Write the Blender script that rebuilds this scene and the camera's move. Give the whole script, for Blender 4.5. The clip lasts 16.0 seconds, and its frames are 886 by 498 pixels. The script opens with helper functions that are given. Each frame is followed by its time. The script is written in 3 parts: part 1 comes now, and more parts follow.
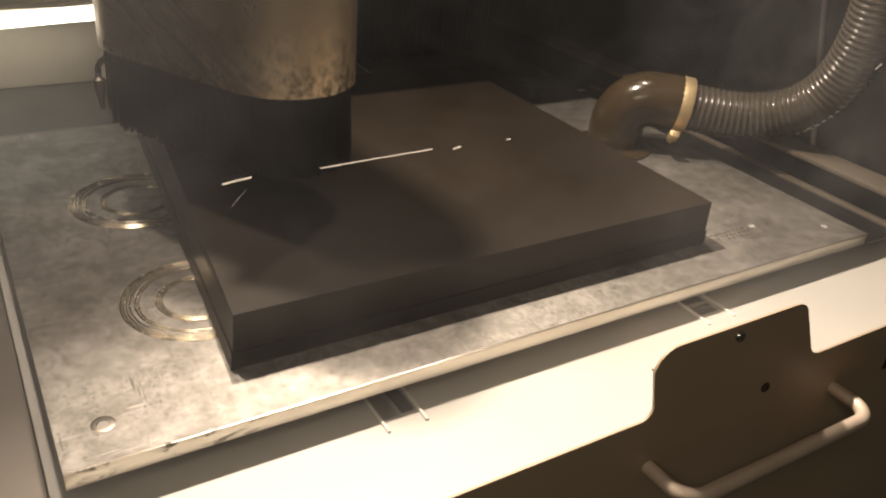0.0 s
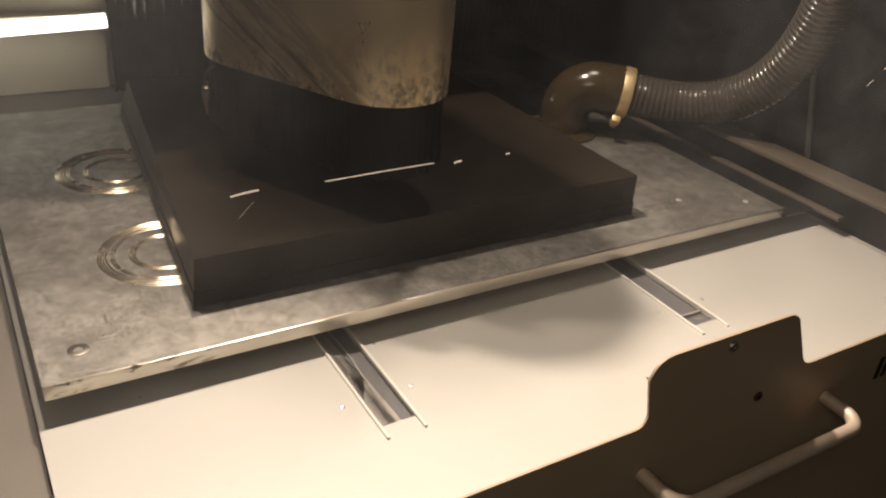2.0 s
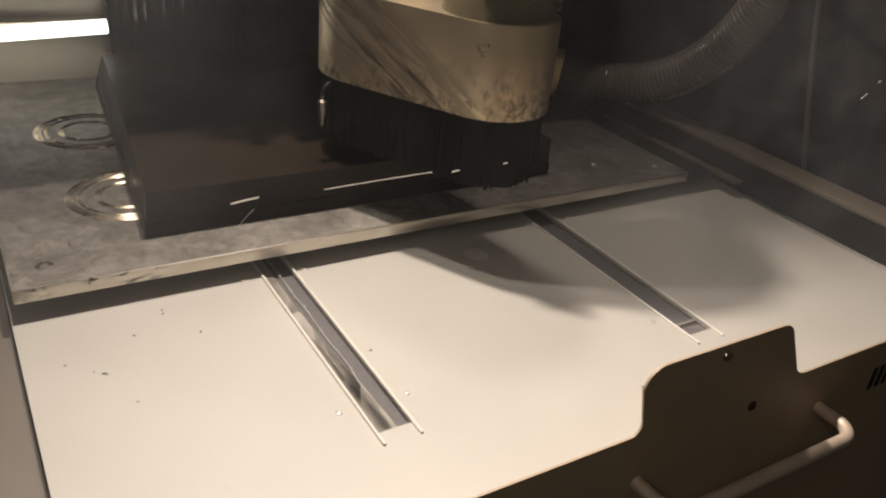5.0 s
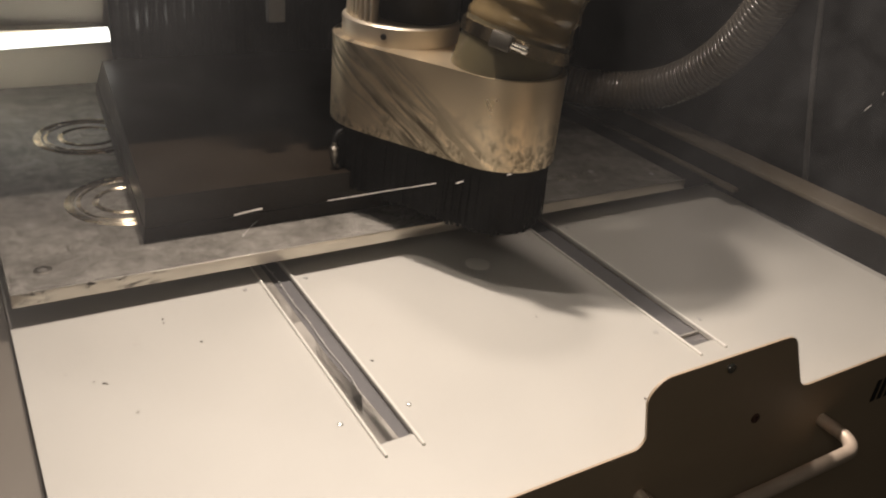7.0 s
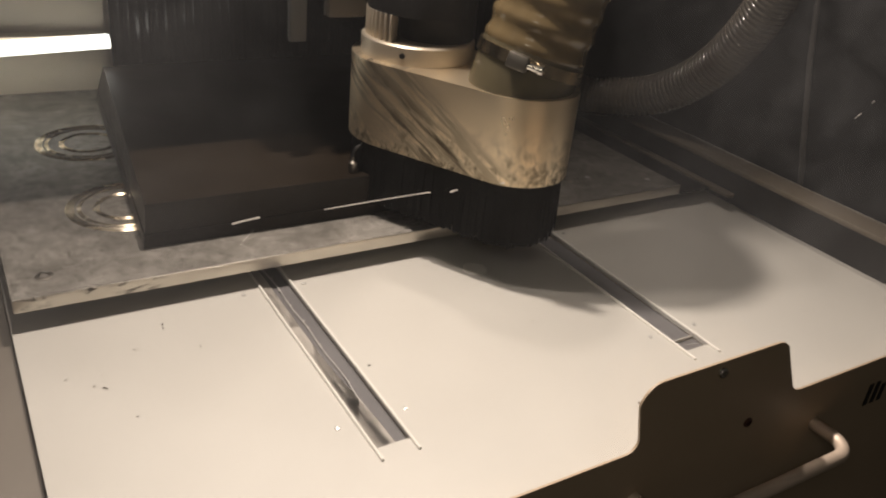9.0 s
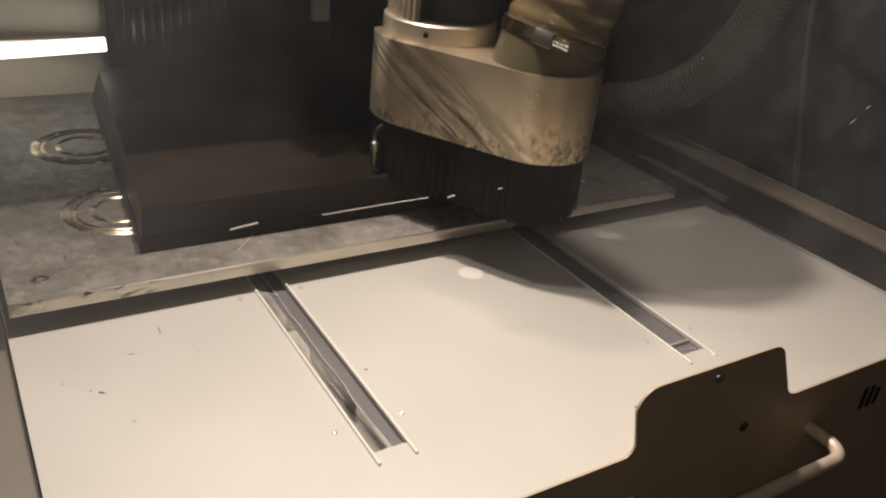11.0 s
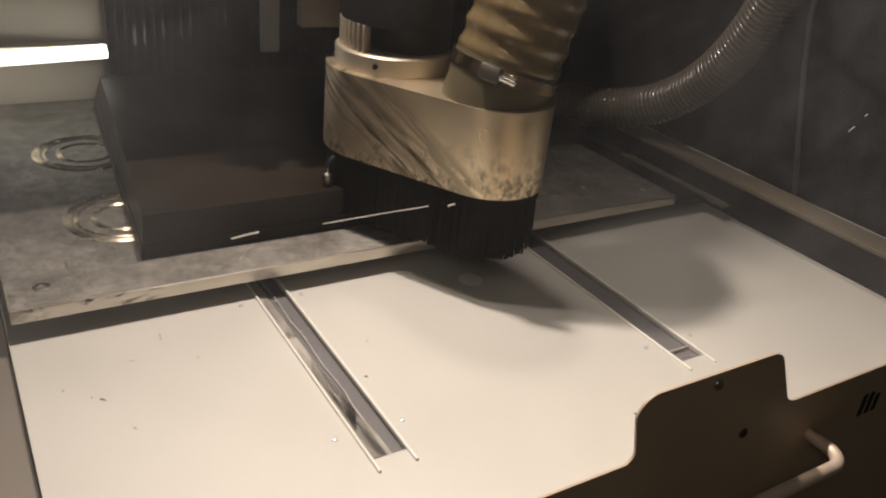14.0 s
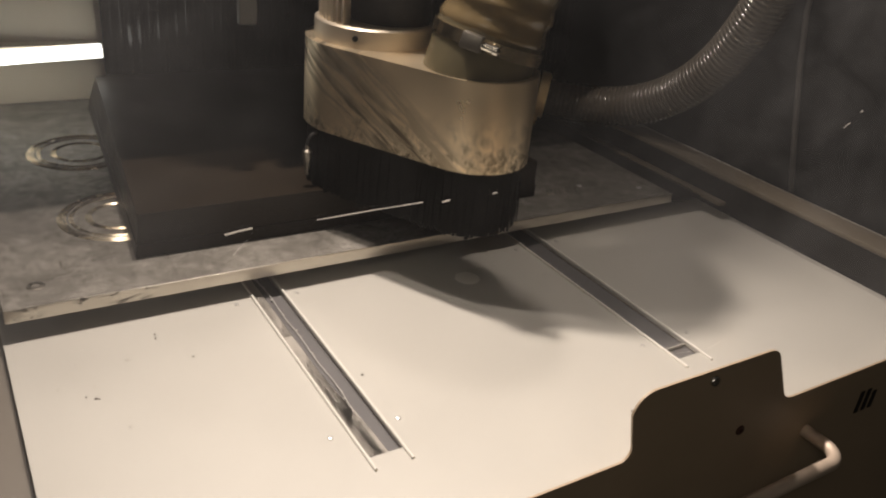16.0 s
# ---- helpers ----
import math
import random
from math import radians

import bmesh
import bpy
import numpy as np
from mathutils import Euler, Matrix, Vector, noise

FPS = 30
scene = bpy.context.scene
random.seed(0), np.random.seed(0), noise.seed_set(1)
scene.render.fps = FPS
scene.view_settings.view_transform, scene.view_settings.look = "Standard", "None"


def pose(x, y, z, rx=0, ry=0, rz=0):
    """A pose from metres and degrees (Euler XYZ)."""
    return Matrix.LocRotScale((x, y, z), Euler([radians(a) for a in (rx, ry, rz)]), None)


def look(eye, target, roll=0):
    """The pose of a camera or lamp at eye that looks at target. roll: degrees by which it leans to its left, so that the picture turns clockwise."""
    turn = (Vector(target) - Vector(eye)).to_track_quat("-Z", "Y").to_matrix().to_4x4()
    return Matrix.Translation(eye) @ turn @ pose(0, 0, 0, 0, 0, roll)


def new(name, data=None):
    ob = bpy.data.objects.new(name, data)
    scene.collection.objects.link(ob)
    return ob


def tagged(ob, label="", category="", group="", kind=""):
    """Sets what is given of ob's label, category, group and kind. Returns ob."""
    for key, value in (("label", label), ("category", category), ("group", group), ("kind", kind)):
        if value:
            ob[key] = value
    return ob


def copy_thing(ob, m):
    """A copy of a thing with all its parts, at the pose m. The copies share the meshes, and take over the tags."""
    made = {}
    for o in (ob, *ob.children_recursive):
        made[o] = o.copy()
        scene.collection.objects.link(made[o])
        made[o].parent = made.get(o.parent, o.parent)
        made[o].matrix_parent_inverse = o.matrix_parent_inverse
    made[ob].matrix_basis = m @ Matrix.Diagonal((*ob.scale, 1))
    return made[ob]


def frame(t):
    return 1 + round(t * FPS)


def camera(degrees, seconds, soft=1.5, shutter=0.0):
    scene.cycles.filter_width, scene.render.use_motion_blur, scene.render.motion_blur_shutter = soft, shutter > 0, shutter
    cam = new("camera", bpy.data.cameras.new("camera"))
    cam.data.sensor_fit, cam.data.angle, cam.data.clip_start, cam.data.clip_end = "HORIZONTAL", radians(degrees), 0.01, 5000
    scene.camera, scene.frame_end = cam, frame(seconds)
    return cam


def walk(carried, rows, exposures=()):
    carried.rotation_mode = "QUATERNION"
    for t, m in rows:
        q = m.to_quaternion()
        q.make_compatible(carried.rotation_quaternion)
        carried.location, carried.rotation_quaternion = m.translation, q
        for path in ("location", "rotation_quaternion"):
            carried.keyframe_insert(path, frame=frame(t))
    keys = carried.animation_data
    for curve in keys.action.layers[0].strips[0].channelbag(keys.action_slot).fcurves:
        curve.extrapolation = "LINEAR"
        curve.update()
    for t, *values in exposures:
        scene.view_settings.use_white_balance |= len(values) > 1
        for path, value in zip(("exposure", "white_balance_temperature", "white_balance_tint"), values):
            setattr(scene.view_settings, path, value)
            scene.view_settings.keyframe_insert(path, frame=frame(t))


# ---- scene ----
cam = camera(56.9, 16.0, soft=2.1, shutter=0.4)
walk(cam, [
    (0, look((-0.2731, -0.4805, 0.4930), (0.1076, 0.1057, 0.1039), 4.87)),
    (0.5, look((-0.2812, -0.4859, 0.4939), (0.1033, 0.1011, 0.1097), 5.21)),
    (1, look((-0.2795, -0.4864, 0.4969), (0.1039, 0.1005, 0.1114), 5.28)),
    (1.5, look((-0.2735, -0.4736, 0.4905), (0.1113, 0.1117, 0.1040), 5.48)),
    (2, look((-0.2815, -0.4880, 0.5026), (0.1031, 0.0993, 0.1190), 5.36)),
    (2.5, look((-0.2827, -0.4967, 0.5089), (0.0982, 0.0928, 0.1248), 5.15)),
    (3, look((-0.2828, -0.4949, 0.5064), (0.1033, 0.0925, 0.1243), 5.60)),
    (3.5, look((-0.2831, -0.4946, 0.5081), (0.1030, 0.0940, 0.1281), 5.78)),
    (4, look((-0.2850, -0.4945, 0.5059), (0.1025, 0.0943, 0.1276), 5.90)),
    (6.5, look((-0.2826, -0.4872, 0.5064), (0.1058, 0.1040, 0.1326), 5.91)),
    (7, look((-0.2849, -0.4869, 0.5066), (0.1051, 0.1051, 0.1359), 6.12)),
    (7.5, look((-0.2812, -0.4789, 0.5048), (0.1109, 0.1111, 0.1331), 6.31)),
    (8, look((-0.2846, -0.4862, 0.5095), (0.1070, 0.1055, 0.1401), 6.30)),
    (8.5, look((-0.2882, -0.5001, 0.5186), (0.1019, 0.0934, 0.1504), 6.21)),
    (9, look((-0.2860, -0.4952, 0.5143), (0.1044, 0.0983, 0.1463), 6.09)),
    (11.5, look((-0.2878, -0.4945, 0.5167), (0.1073, 0.0980, 0.1521), 6.31)),
    (12, look((-0.2868, -0.4945, 0.5168), (0.1060, 0.0995, 0.1524), 6.21)),
    (12.5, look((-0.2880, -0.4944, 0.5169), (0.1074, 0.0984, 0.1533), 6.30)),
    (13, look((-0.2886, -0.4951, 0.5168), (0.1056, 0.1000, 0.1556), 6.32)),
    (13.5, look((-0.2880, -0.4953, 0.5189), (0.1047, 0.1004, 0.1569), 6.20)),
    (14, look((-0.2885, -0.4954, 0.5199), (0.1068, 0.0989, 0.1585), 6.26)),
    (14.5, look((-0.2882, -0.4952, 0.5197), (0.1072, 0.0997, 0.1595), 6.11)),
    (15, look((-0.2874, -0.4954, 0.5198), (0.1053, 0.1009, 0.1590), 6.02)),
    (15.5, look((-0.2881, -0.4949, 0.5187), (0.1074, 0.0997, 0.1580), 6.09)),
    (16, look((-0.2865, -0.4960, 0.5164), (0.1111, 0.0972, 0.1559), 6.17)),
], exposures=[(0, 0.80, 7000, 10), (1, 0.58, 7000, 10), (2, 0.38, 6900, 10), (4, 0.16, 6600, 10), (6.5, 0.08, 6450, 10), (16, 0.08, 6450, 10)])

# ---------------------------------------------------------------- world and lights
world = bpy.data.worlds.new("workshop_dim")
world.use_nodes = True
world.node_tree.nodes["Background"].inputs[0].default_value = (0.9, 0.8, 0.68, 1)
world.node_tree.nodes["Background"].inputs[1].default_value = 0.028
scene.world = world
scene.view_settings.exposure = 0.0


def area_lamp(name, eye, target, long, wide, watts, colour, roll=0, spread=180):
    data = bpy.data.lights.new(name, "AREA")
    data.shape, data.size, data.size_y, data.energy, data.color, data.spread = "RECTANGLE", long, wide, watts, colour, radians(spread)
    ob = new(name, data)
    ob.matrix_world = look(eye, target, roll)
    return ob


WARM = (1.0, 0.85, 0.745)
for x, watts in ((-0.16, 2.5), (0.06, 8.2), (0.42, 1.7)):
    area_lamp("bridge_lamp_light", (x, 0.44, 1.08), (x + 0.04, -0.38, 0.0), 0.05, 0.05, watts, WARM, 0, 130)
# Unseen fill lamp, added to brighten the door panel and its handle
area_lamp("panel_fill_light", (-1.1, -0.9, 1.3), (0.16, -0.12, -0.03), 0.6, 0.4, 0.32, (1.0, 0.88, 0.74), 0, 54)

# ---------------------------------------------------------------- materials


class Nodes:
    """A short way to write a node material."""

    def __init__(self, name):
        self.mat = bpy.data.materials.new(name)
        self.mat.use_nodes = True
        self.tree = self.mat.node_tree
        self.bsdf = self.tree.nodes["Principled BSDF"]
        self.coord = self.add("ShaderNodeTexCoord").outputs["Object"]

    def add(self, kind, **settings):
        node = self.tree.nodes.new(kind)
        for key, value in settings.items():
            setattr(node, key, value)
        return node

    def link(self, a, b):
        self.tree.links.new(a, b)

    def noise(self, scale, detail=4.0, rough=0.55, stretch=None, distort=0.0):
        node = self.add("ShaderNodeTexNoise")
        node.inputs["Scale"].default_value = scale
        node.inputs["Detail"].default_value = detail
        node.inputs["Roughness"].default_value = rough
        node.inputs["Distortion"].default_value = distort
        source = self.coord
        if stretch:
            mapping = self.add("ShaderNodeMapping")
            mapping.inputs["Scale"].default_value = stretch
            self.link(source, mapping.inputs["Vector"])
            source = mapping.outputs["Vector"]
        self.link(source, node.inputs["Vector"])
        return node.outputs["Fac"]

    def ramp(self, fac, stops):
        node = self.add("ShaderNodeValToRGB")
        while len(node.color_ramp.elements) < len(stops):
            node.color_ramp.elements.new(0.5)
        for e, (at, colour) in zip(node.color_ramp.elements, stops):
            e.position = at
            e.color = (*colour, 1) if len(colour) == 3 else (colour[0],) * 3 + (1,)
        self.link(fac, node.inputs["Fac"])
        return node.outputs["Color"]

    def mix(self, fac, a, b, blend="MIX"):
        node = self.add("ShaderNodeMix", data_type="RGBA", blend_type=blend)
        for value, socket in ((fac, node.inputs[0]), (a, node.inputs[6]), (b, node.inputs[7])):
            if hasattr(value, "links"):
                self.link(value, socket)
            elif isinstance(value, tuple):
                socket.default_value = (*value, 1)
            else:
                socket.default_value = value
        return node.outputs[2]

    def bump(self, height, strength, distance=0.001):
        node = self.add("ShaderNodeBump")
        node.inputs["Strength"].default_value = strength
        node.inputs["Distance"].default_value = distance
        self.link(height, node.inputs["Height"])
        self.link(node.outputs["Normal"], self.bsdf.inputs["Normal"])

    def put(self, **inputs):
        for key, value in inputs.items():
            socket = self.bsdf.inputs[key.replace("_", " ")]
            if hasattr(value, "links"):
                self.link(value, socket)
            else:
                socket.default_value = value
        return self


def painted(name, colour, shade, rough=0.4, grain=60.0, specular=0.5):
    n = Nodes(name)
    big = n.noise(4.0, 5)
    base = n.ramp(big, [(0.3, shade), (0.7, colour)])
    n.put(Base_Color=base, Roughness=n.ramp(n.noise(9.0), [(0.2, (rough - 0.08,)), (0.8, (rough + 0.12,))]))
    n.bsdf.inputs["Specular IOR Level"].default_value = specular
    n.bump(n.noise(grain * 10, 2), 0.06)
    return n.mat


def metal(name, colour, shade, rough=(0.2, 0.45), stretch=None, metallic=1.0):
    n = Nodes(name)
    base = n.ramp(n.noise(14.0, 6, 0.65, stretch), [(0.3, shade), (0.65, colour)])
    rough_map = n.ramp(n.noise(30.0, 6, 0.7, stretch), [(0.25, (rough[0],)), (0.75, (rough[1],))])
    n.put(Base_Color=base, Metallic=metallic, Roughness=rough_map)
    n.bump(n.noise(260.0, 3, 0.6, stretch), 0.10, 0.0006)
    return n.mat


WHITE_PAINT = painted("white_floor_enamel", (0.605, 0.592, 0.548), (0.55, 0.537, 0.497), 0.42)
BEIGE_PAINT = painted("beige_panel_paint", (0.45, 0.35, 0.24), (0.38, 0.295, 0.20), 0.5)
LEDGE_PAINT = painted("brown_grey_ledge_paint", (0.13, 0.108, 0.08), (0.10, 0.083, 0.062), 0.55)
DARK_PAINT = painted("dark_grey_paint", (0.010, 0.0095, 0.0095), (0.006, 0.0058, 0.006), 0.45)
BLACK_COVER = painted("black_glossy_cover", (0.018, 0.018, 0.021), (0.012, 0.012, 0.014), 0.13, specular=0.8)
WALL_PAINT = painted("grey_wall_paint", (0.10, 0.097, 0.09), (0.07, 0.068, 0.063), 0.5)
BACK_PAINT = painted("pale_back_wall_paint", (0.86, 0.78, 0.64), (0.80, 0.72, 0.58), 0.5)
WEST_PAINT = painted("grey_brown_sheet_paint", (0.20, 0.178, 0.15), (0.16, 0.143, 0.12), 0.55)
PLUG_RED = painted("dark_red_plug", (0.07, 0.03, 0.022), (0.04, 0.018, 0.013), 0.5)
ALU = metal("worn_aluminium", (0.74, 0.66, 0.54), (0.52, 0.46, 0.37), (0.36, 0.5), metallic=0.75)
DULL_STEEL = metal("dull_dark_steel", (0.26, 0.24, 0.21), (0.16, 0.15, 0.13), (0.35, 0.5))
CHROME = metal("bright_steel", (0.75, 0.72, 0.66), (0.62, 0.6, 0.55), (0.10, 0.25))
HANDLE_STEEL = metal("satin_handle_steel", (0.80, 0.66, 0.53), (0.70, 0.58, 0.46), (0.42, 0.55), metallic=0.45)
GRAPHITE = painted("dark_block_surface", (0.022, 0.0150, 0.0085), (0.013, 0.0092, 0.006), 0.45, 90, specular=0.3)
RUBBER = painted("black_rubber", (0.014, 0.013, 0.013), (0.009, 0.009, 0.009), 0.5, specular=0.25)
BRISTLE = painted("black_bristle", (0.006, 0.0055, 0.0055), (0.004, 0.004, 0.004), 0.7, specular=0.15)
LIP_PAINT = painted("bright_lip", (0.85, 0.83, 0.78), (0.78, 0.76, 0.70), 0.3)
ZINC = metal("zinc_screw", (0.95, 0.94, 0.91), (0.9, 0.88, 0.85), (0.14, 0.24), metallic=0.5)
GALVANISED = metal("dull_galvanised_sheet", (0.52, 0.49, 0.45), (0.40, 0.38, 0.34), (0.5, 0.65), (1, 6, 1), metallic=0.0)
GOLD_STEEL = metal("yellow_passivated_steel", (0.98, 0.78, 0.46), (0.80, 0.61, 0.34), (0.34, 0.5), metallic=0.75)
CLAMP_STEEL = metal("warm_clamp_steel", (0.85, 0.70, 0.48), (0.60, 0.49, 0.33), (0.16, 0.3))
DARK_SLOT = painted("slot_dark_steel", (0.17, 0.165, 0.168), (0.115, 0.112, 0.116), 0.45)


def plate_surface():
    """Milled aluminium sheet, stained and scratched."""
    n = Nodes("milled_aluminium_sheet")
    cloud = n.mix(0.5, n.noise(7.0, 6, 0.6), n.noise(42.0, 9, 0.75))
    base = n.ramp(cloud, [(0.37, (0.13, 0.121, 0.106)), (0.49, (0.255, 0.242, 0.218)), (0.61, (0.40, 0.383, 0.35))])
    smear = n.ramp(n.noise(60.0, 9, 0.78, (1.0, 0.6, 1.0), 0.4), [(0.52, (0, 0, 0)), (0.65, (0.85, 0.85, 0.85))])
    base = n.mix(smear, base, (0.175, 0.162, 0.142))
    pits = n.ramp(n.noise(210.0, 8, 0.8, (1.0, 0.8, 1.0)), [(0.52, (0, 0, 0)), (0.63, (0.85, 0.85, 0.85))])
    patches = n.ramp(n.noise(9.0, 6, 0.65, None, 0.5), [(0.46, (0.06,)), (0.60, (1.0,))])
    base = n.mix(n.mix(1.0, pits, patches, "MULTIPLY"), base, (0.11, 0.099, 0.084))
    for turn, tone in (((2.0, 46.0, 1.0), (0.48, 0.46, 0.42)), ((38.0, 2.2, 1.0), (0.12, 0.108, 0.092))):
        lines = n.ramp(n.noise(9.0, 5, 0.6, turn, 0.25), [(0.635, (0, 0, 0)), (0.655, (0.8, 0.8, 0.8))])
        base = n.mix(n.mix(1.0, lines, patches, "MULTIPLY"), base, tone)
    rough = n.ramp(n.noise(15.0, 8, 0.7), [(0.3, (0.46,)), (0.7, (0.68,))])
    grain = n.add("ShaderNodeTangent", direction_type="RADIAL", axis="Y")
    n.link(grain.outputs[0], n.bsdf.inputs["Tangent"])
    n.put(Base_Color=base, Metallic=0.62, Roughness=rough, Anisotropic=0.3)
    n.bump(n.noise(140.0, 6, 0.7, (1.0, 3.0, 1.0)), 0.15, 0.0006)
    return n.mat


def ring_surface():
    """Freshly cut metal, grainy, so that it glints."""
    n = Nodes("freshly_milled_aluminium")
    n.put(Base_Color=n.ramp(n.noise(40.0, 6, 0.7), [(0.35, (0.80, 0.68, 0.48)), (0.6, (0.98, 0.88, 0.68))]), Metallic=1.0,
          Roughness=n.ramp(n.noise(60.0, 4), [(0.3, (0.17,)), (0.7, (0.30,))]))
    n.bump(n.noise(300.0, 3, 0.6), 0.05, 0.0005)
    return n.mat


def edge_surface():
    """Polished front edge with black smears of dirt towards its west end."""
    n = Nodes("polished_plate_edge")
    base = n.ramp(n.noise(14.0, 6, 0.65, (1, 1, 4)), [(0.3, (0.52, 0.48, 0.42)), (0.65, (0.70, 0.66, 0.58))])
    smear = n.ramp(n.noise(26.0, 8, 0.72, (1.0, 1.0, 3.2), 0.5), [(0.53, (0, 0, 0)), (0.60, (0.9, 0.9, 0.9))])
    split = n.add("ShaderNodeSeparateXYZ")
    n.link(n.coord, split.inputs[0])
    west = n.add("ShaderNodeMapRange")
    west.inputs["From Min"].default_value, west.inputs["From Max"].default_value = -0.10, -0.16
    n.link(split.outputs["X"], west.inputs["Value"])
    dirt = n.mix(1.0, smear, n.ramp(west.outputs[0], [(0.0, (0.12,)), (1.0, (1.0,))]), "MULTIPLY")
    n.put(Base_Color=n.mix(dirt, base, (0.035, 0.031, 0.026)), Metallic=0.9, Roughness=n.mix(dirt, (0.28, 0.28, 0.28), (0.7, 0.7, 0.7)))
    n.bump(n.noise(240.0, 3, 0.6, (1, 1, 4)), 0.12, 0.0006)
    return n.mat


def shoe_surface():
    """Aluminium hood with dark oily streaks running down aslant."""
    n = Nodes("streaked_hood_aluminium")
    across, along = Vector((0.30, -0.43, 0.85)).normalized(), Vector((0.49, -0.70, -0.52)).normalized()
    dots = []
    for axis, scale in ((across, 95.0), (along, 9.0)):
        dot = n.add("ShaderNodeVectorMath", operation="DOT_PRODUCT")
        dot.inputs[1].default_value = axis * scale
        n.link(n.coord, dot.inputs[0])
        dots.append(dot.outputs["Value"])
    joined = n.add("ShaderNodeCombineXYZ")
    n.link(dots[0], joined.inputs[0]), n.link(dots[1], joined.inputs[1])
    streak = n.add("ShaderNodeTexNoise")
    streak.inputs["Scale"].default_value = 1.0
    streak.inputs["Detail"].default_value = 7
    streak.inputs["Roughness"].default_value = 0.62
    n.link(joined.outputs[0], streak.inputs["Vector"])
    base = n.ramp(n.noise(16.0, 6), [(0.3, (0.86, 0.72, 0.51)), (0.7, (0.99, 0.85, 0.62))])
    level = n.add("ShaderNodeMath", operation="MULTIPLY_ADD")
    level.inputs[1].default_value, level.inputs[2].default_value = 5.0 / 95.0, -0.058
    n.link(dots[0], level.inputs[0])
    wobble = n.add("ShaderNodeMath", operation="MULTIPLY_ADD")
    wobble.inputs[1].default_value = 0.06
    n.link(n.noise(30.0, 4), wobble.inputs[0]), n.link(level.outputs[0], wobble.inputs[2])
    bands = n.ramp(wobble.outputs[0], [(0.10, (0.30,)), (0.22, (1.0,)), (0.27, (0.40,)), (0.33, (1.0,)), (0.40, (0.55,)), (0.50, (0.50,)), (0.54, (0.15,)), (0.62, (0.0,))])
    dirt = n.ramp(streak.outputs["Fac"], [(0.42, (0, 0, 0)), (0.54, (0.92, 0.92, 0.92))])
    dirt = n.mix(1.0, dirt, bands, "MULTIPLY")
    mottle = n.ramp(n.noise(95.0, 9, 0.78, (1.0, 1.0, 0.7), 0.3), [(0.45, (0, 0, 0)), (0.60, (0.9, 0.9, 0.9))])
    split, rise = n.add("ShaderNodeSeparateXYZ"), n.add("ShaderNodeMapRange")
    n.link(n.coord, split.inputs[0])
    rise.inputs["From Min"].default_value, rise.inputs["From Max"].default_value = 0.139, 0.215
    n.link(split.outputs["Z"], rise.inputs["Value"])
    low_down = n.ramp(rise.outputs[0], [(0.0, (1, 1, 1)), (0.45, (0.55, 0.55, 0.55)), (1.0, (0, 0, 0))])
    dirt = n.mix(1.0, dirt, n.mix(1.0, mottle, low_down, "MULTIPLY"), "LIGHTEN")
    base = n.mix(dirt, base, (0.040, 0.029, 0.020))
    rough = n.mix(dirt, n.ramp(n.noise(24.0, 6), [(0.3, (0.26,)), (0.7, (0.38,))]), (0.55, 0.55, 0.55))
    n.put(Base_Color=base, Metallic=0.9, Roughness=rough)
    n.bump(n.noise(160.0, 5), 0.10, 0.0006)
    return n.mat


def hose_surface(name, colour, shade, rough):
    n = Nodes(name)
    n.put(Base_Color=n.ramp(n.noise(22.0, 4), [(0.3, shade), (0.7, colour)]), Roughness=rough)
    n.bsdf.inputs["Coat Weight"].default_value = 0.4
    n.bsdf.inputs["Coat Roughness"].default_value = 0.10
    return n.mat


def pane_surface():
    """Clear sheet with a thin film of dust that scatters some of the light."""
    n = Nodes("dusty_clear_sheet")
    out = n.tree.nodes["Material Output"]
    clear, film, gloss = n.add("ShaderNodeBsdfTransparent"), n.add("ShaderNodeBsdfTranslucent"), n.add("ShaderNodeBsdfGlossy")
    clear.inputs["Color"].default_value = (0.97, 0.97, 0.96, 1)
    film.inputs["Color"].default_value = (0.86, 0.88, 0.90, 1)
    gloss.inputs["Roughness"].default_value = 0.02
    wipes = n.mix(0.35, n.noise(4.0, 5, 0.6), n.noise(11.0, 7, 0.7, (1.0, 1.0, 1.6), 0.8))
    dust = n.ramp(wipes, [(0.36, (0.009,)), (0.50, (0.026,)), (0.66, (0.048,))])
    # Dust thinned round one point to set where haze veils the view
    centre = n.add("ShaderNodeVectorMath", operation="SUBTRACT")
    centre.inputs[1].default_value = (0.02, -0.05, 0.37)
    n.link(n.coord, centre.inputs[0])
    span = n.add("ShaderNodeVectorMath", operation="LENGTH")
    n.link(centre.outputs[0], span.inputs[0])
    haze_level = n.ramp(span.outputs["Value"], [(0.12, (0.18,)), (0.40, (1.0,))])
    dust = n.mix(1.0, dust, haze_level, "MULTIPLY")
    a, b = n.add("ShaderNodeMixShader"), n.add("ShaderNodeMixShader")
    n.link(dust, a.inputs[0]); n.link(clear.outputs[0], a.inputs[1]); n.link(film.outputs[0], a.inputs[2])
    b.inputs[0].default_value = 0.02
    n.link(a.outputs[0], b.inputs[1]); n.link(gloss.outputs[0], b.inputs[2])
    n.link(b.outputs[0], out.inputs["Surface"])
    return n.mat


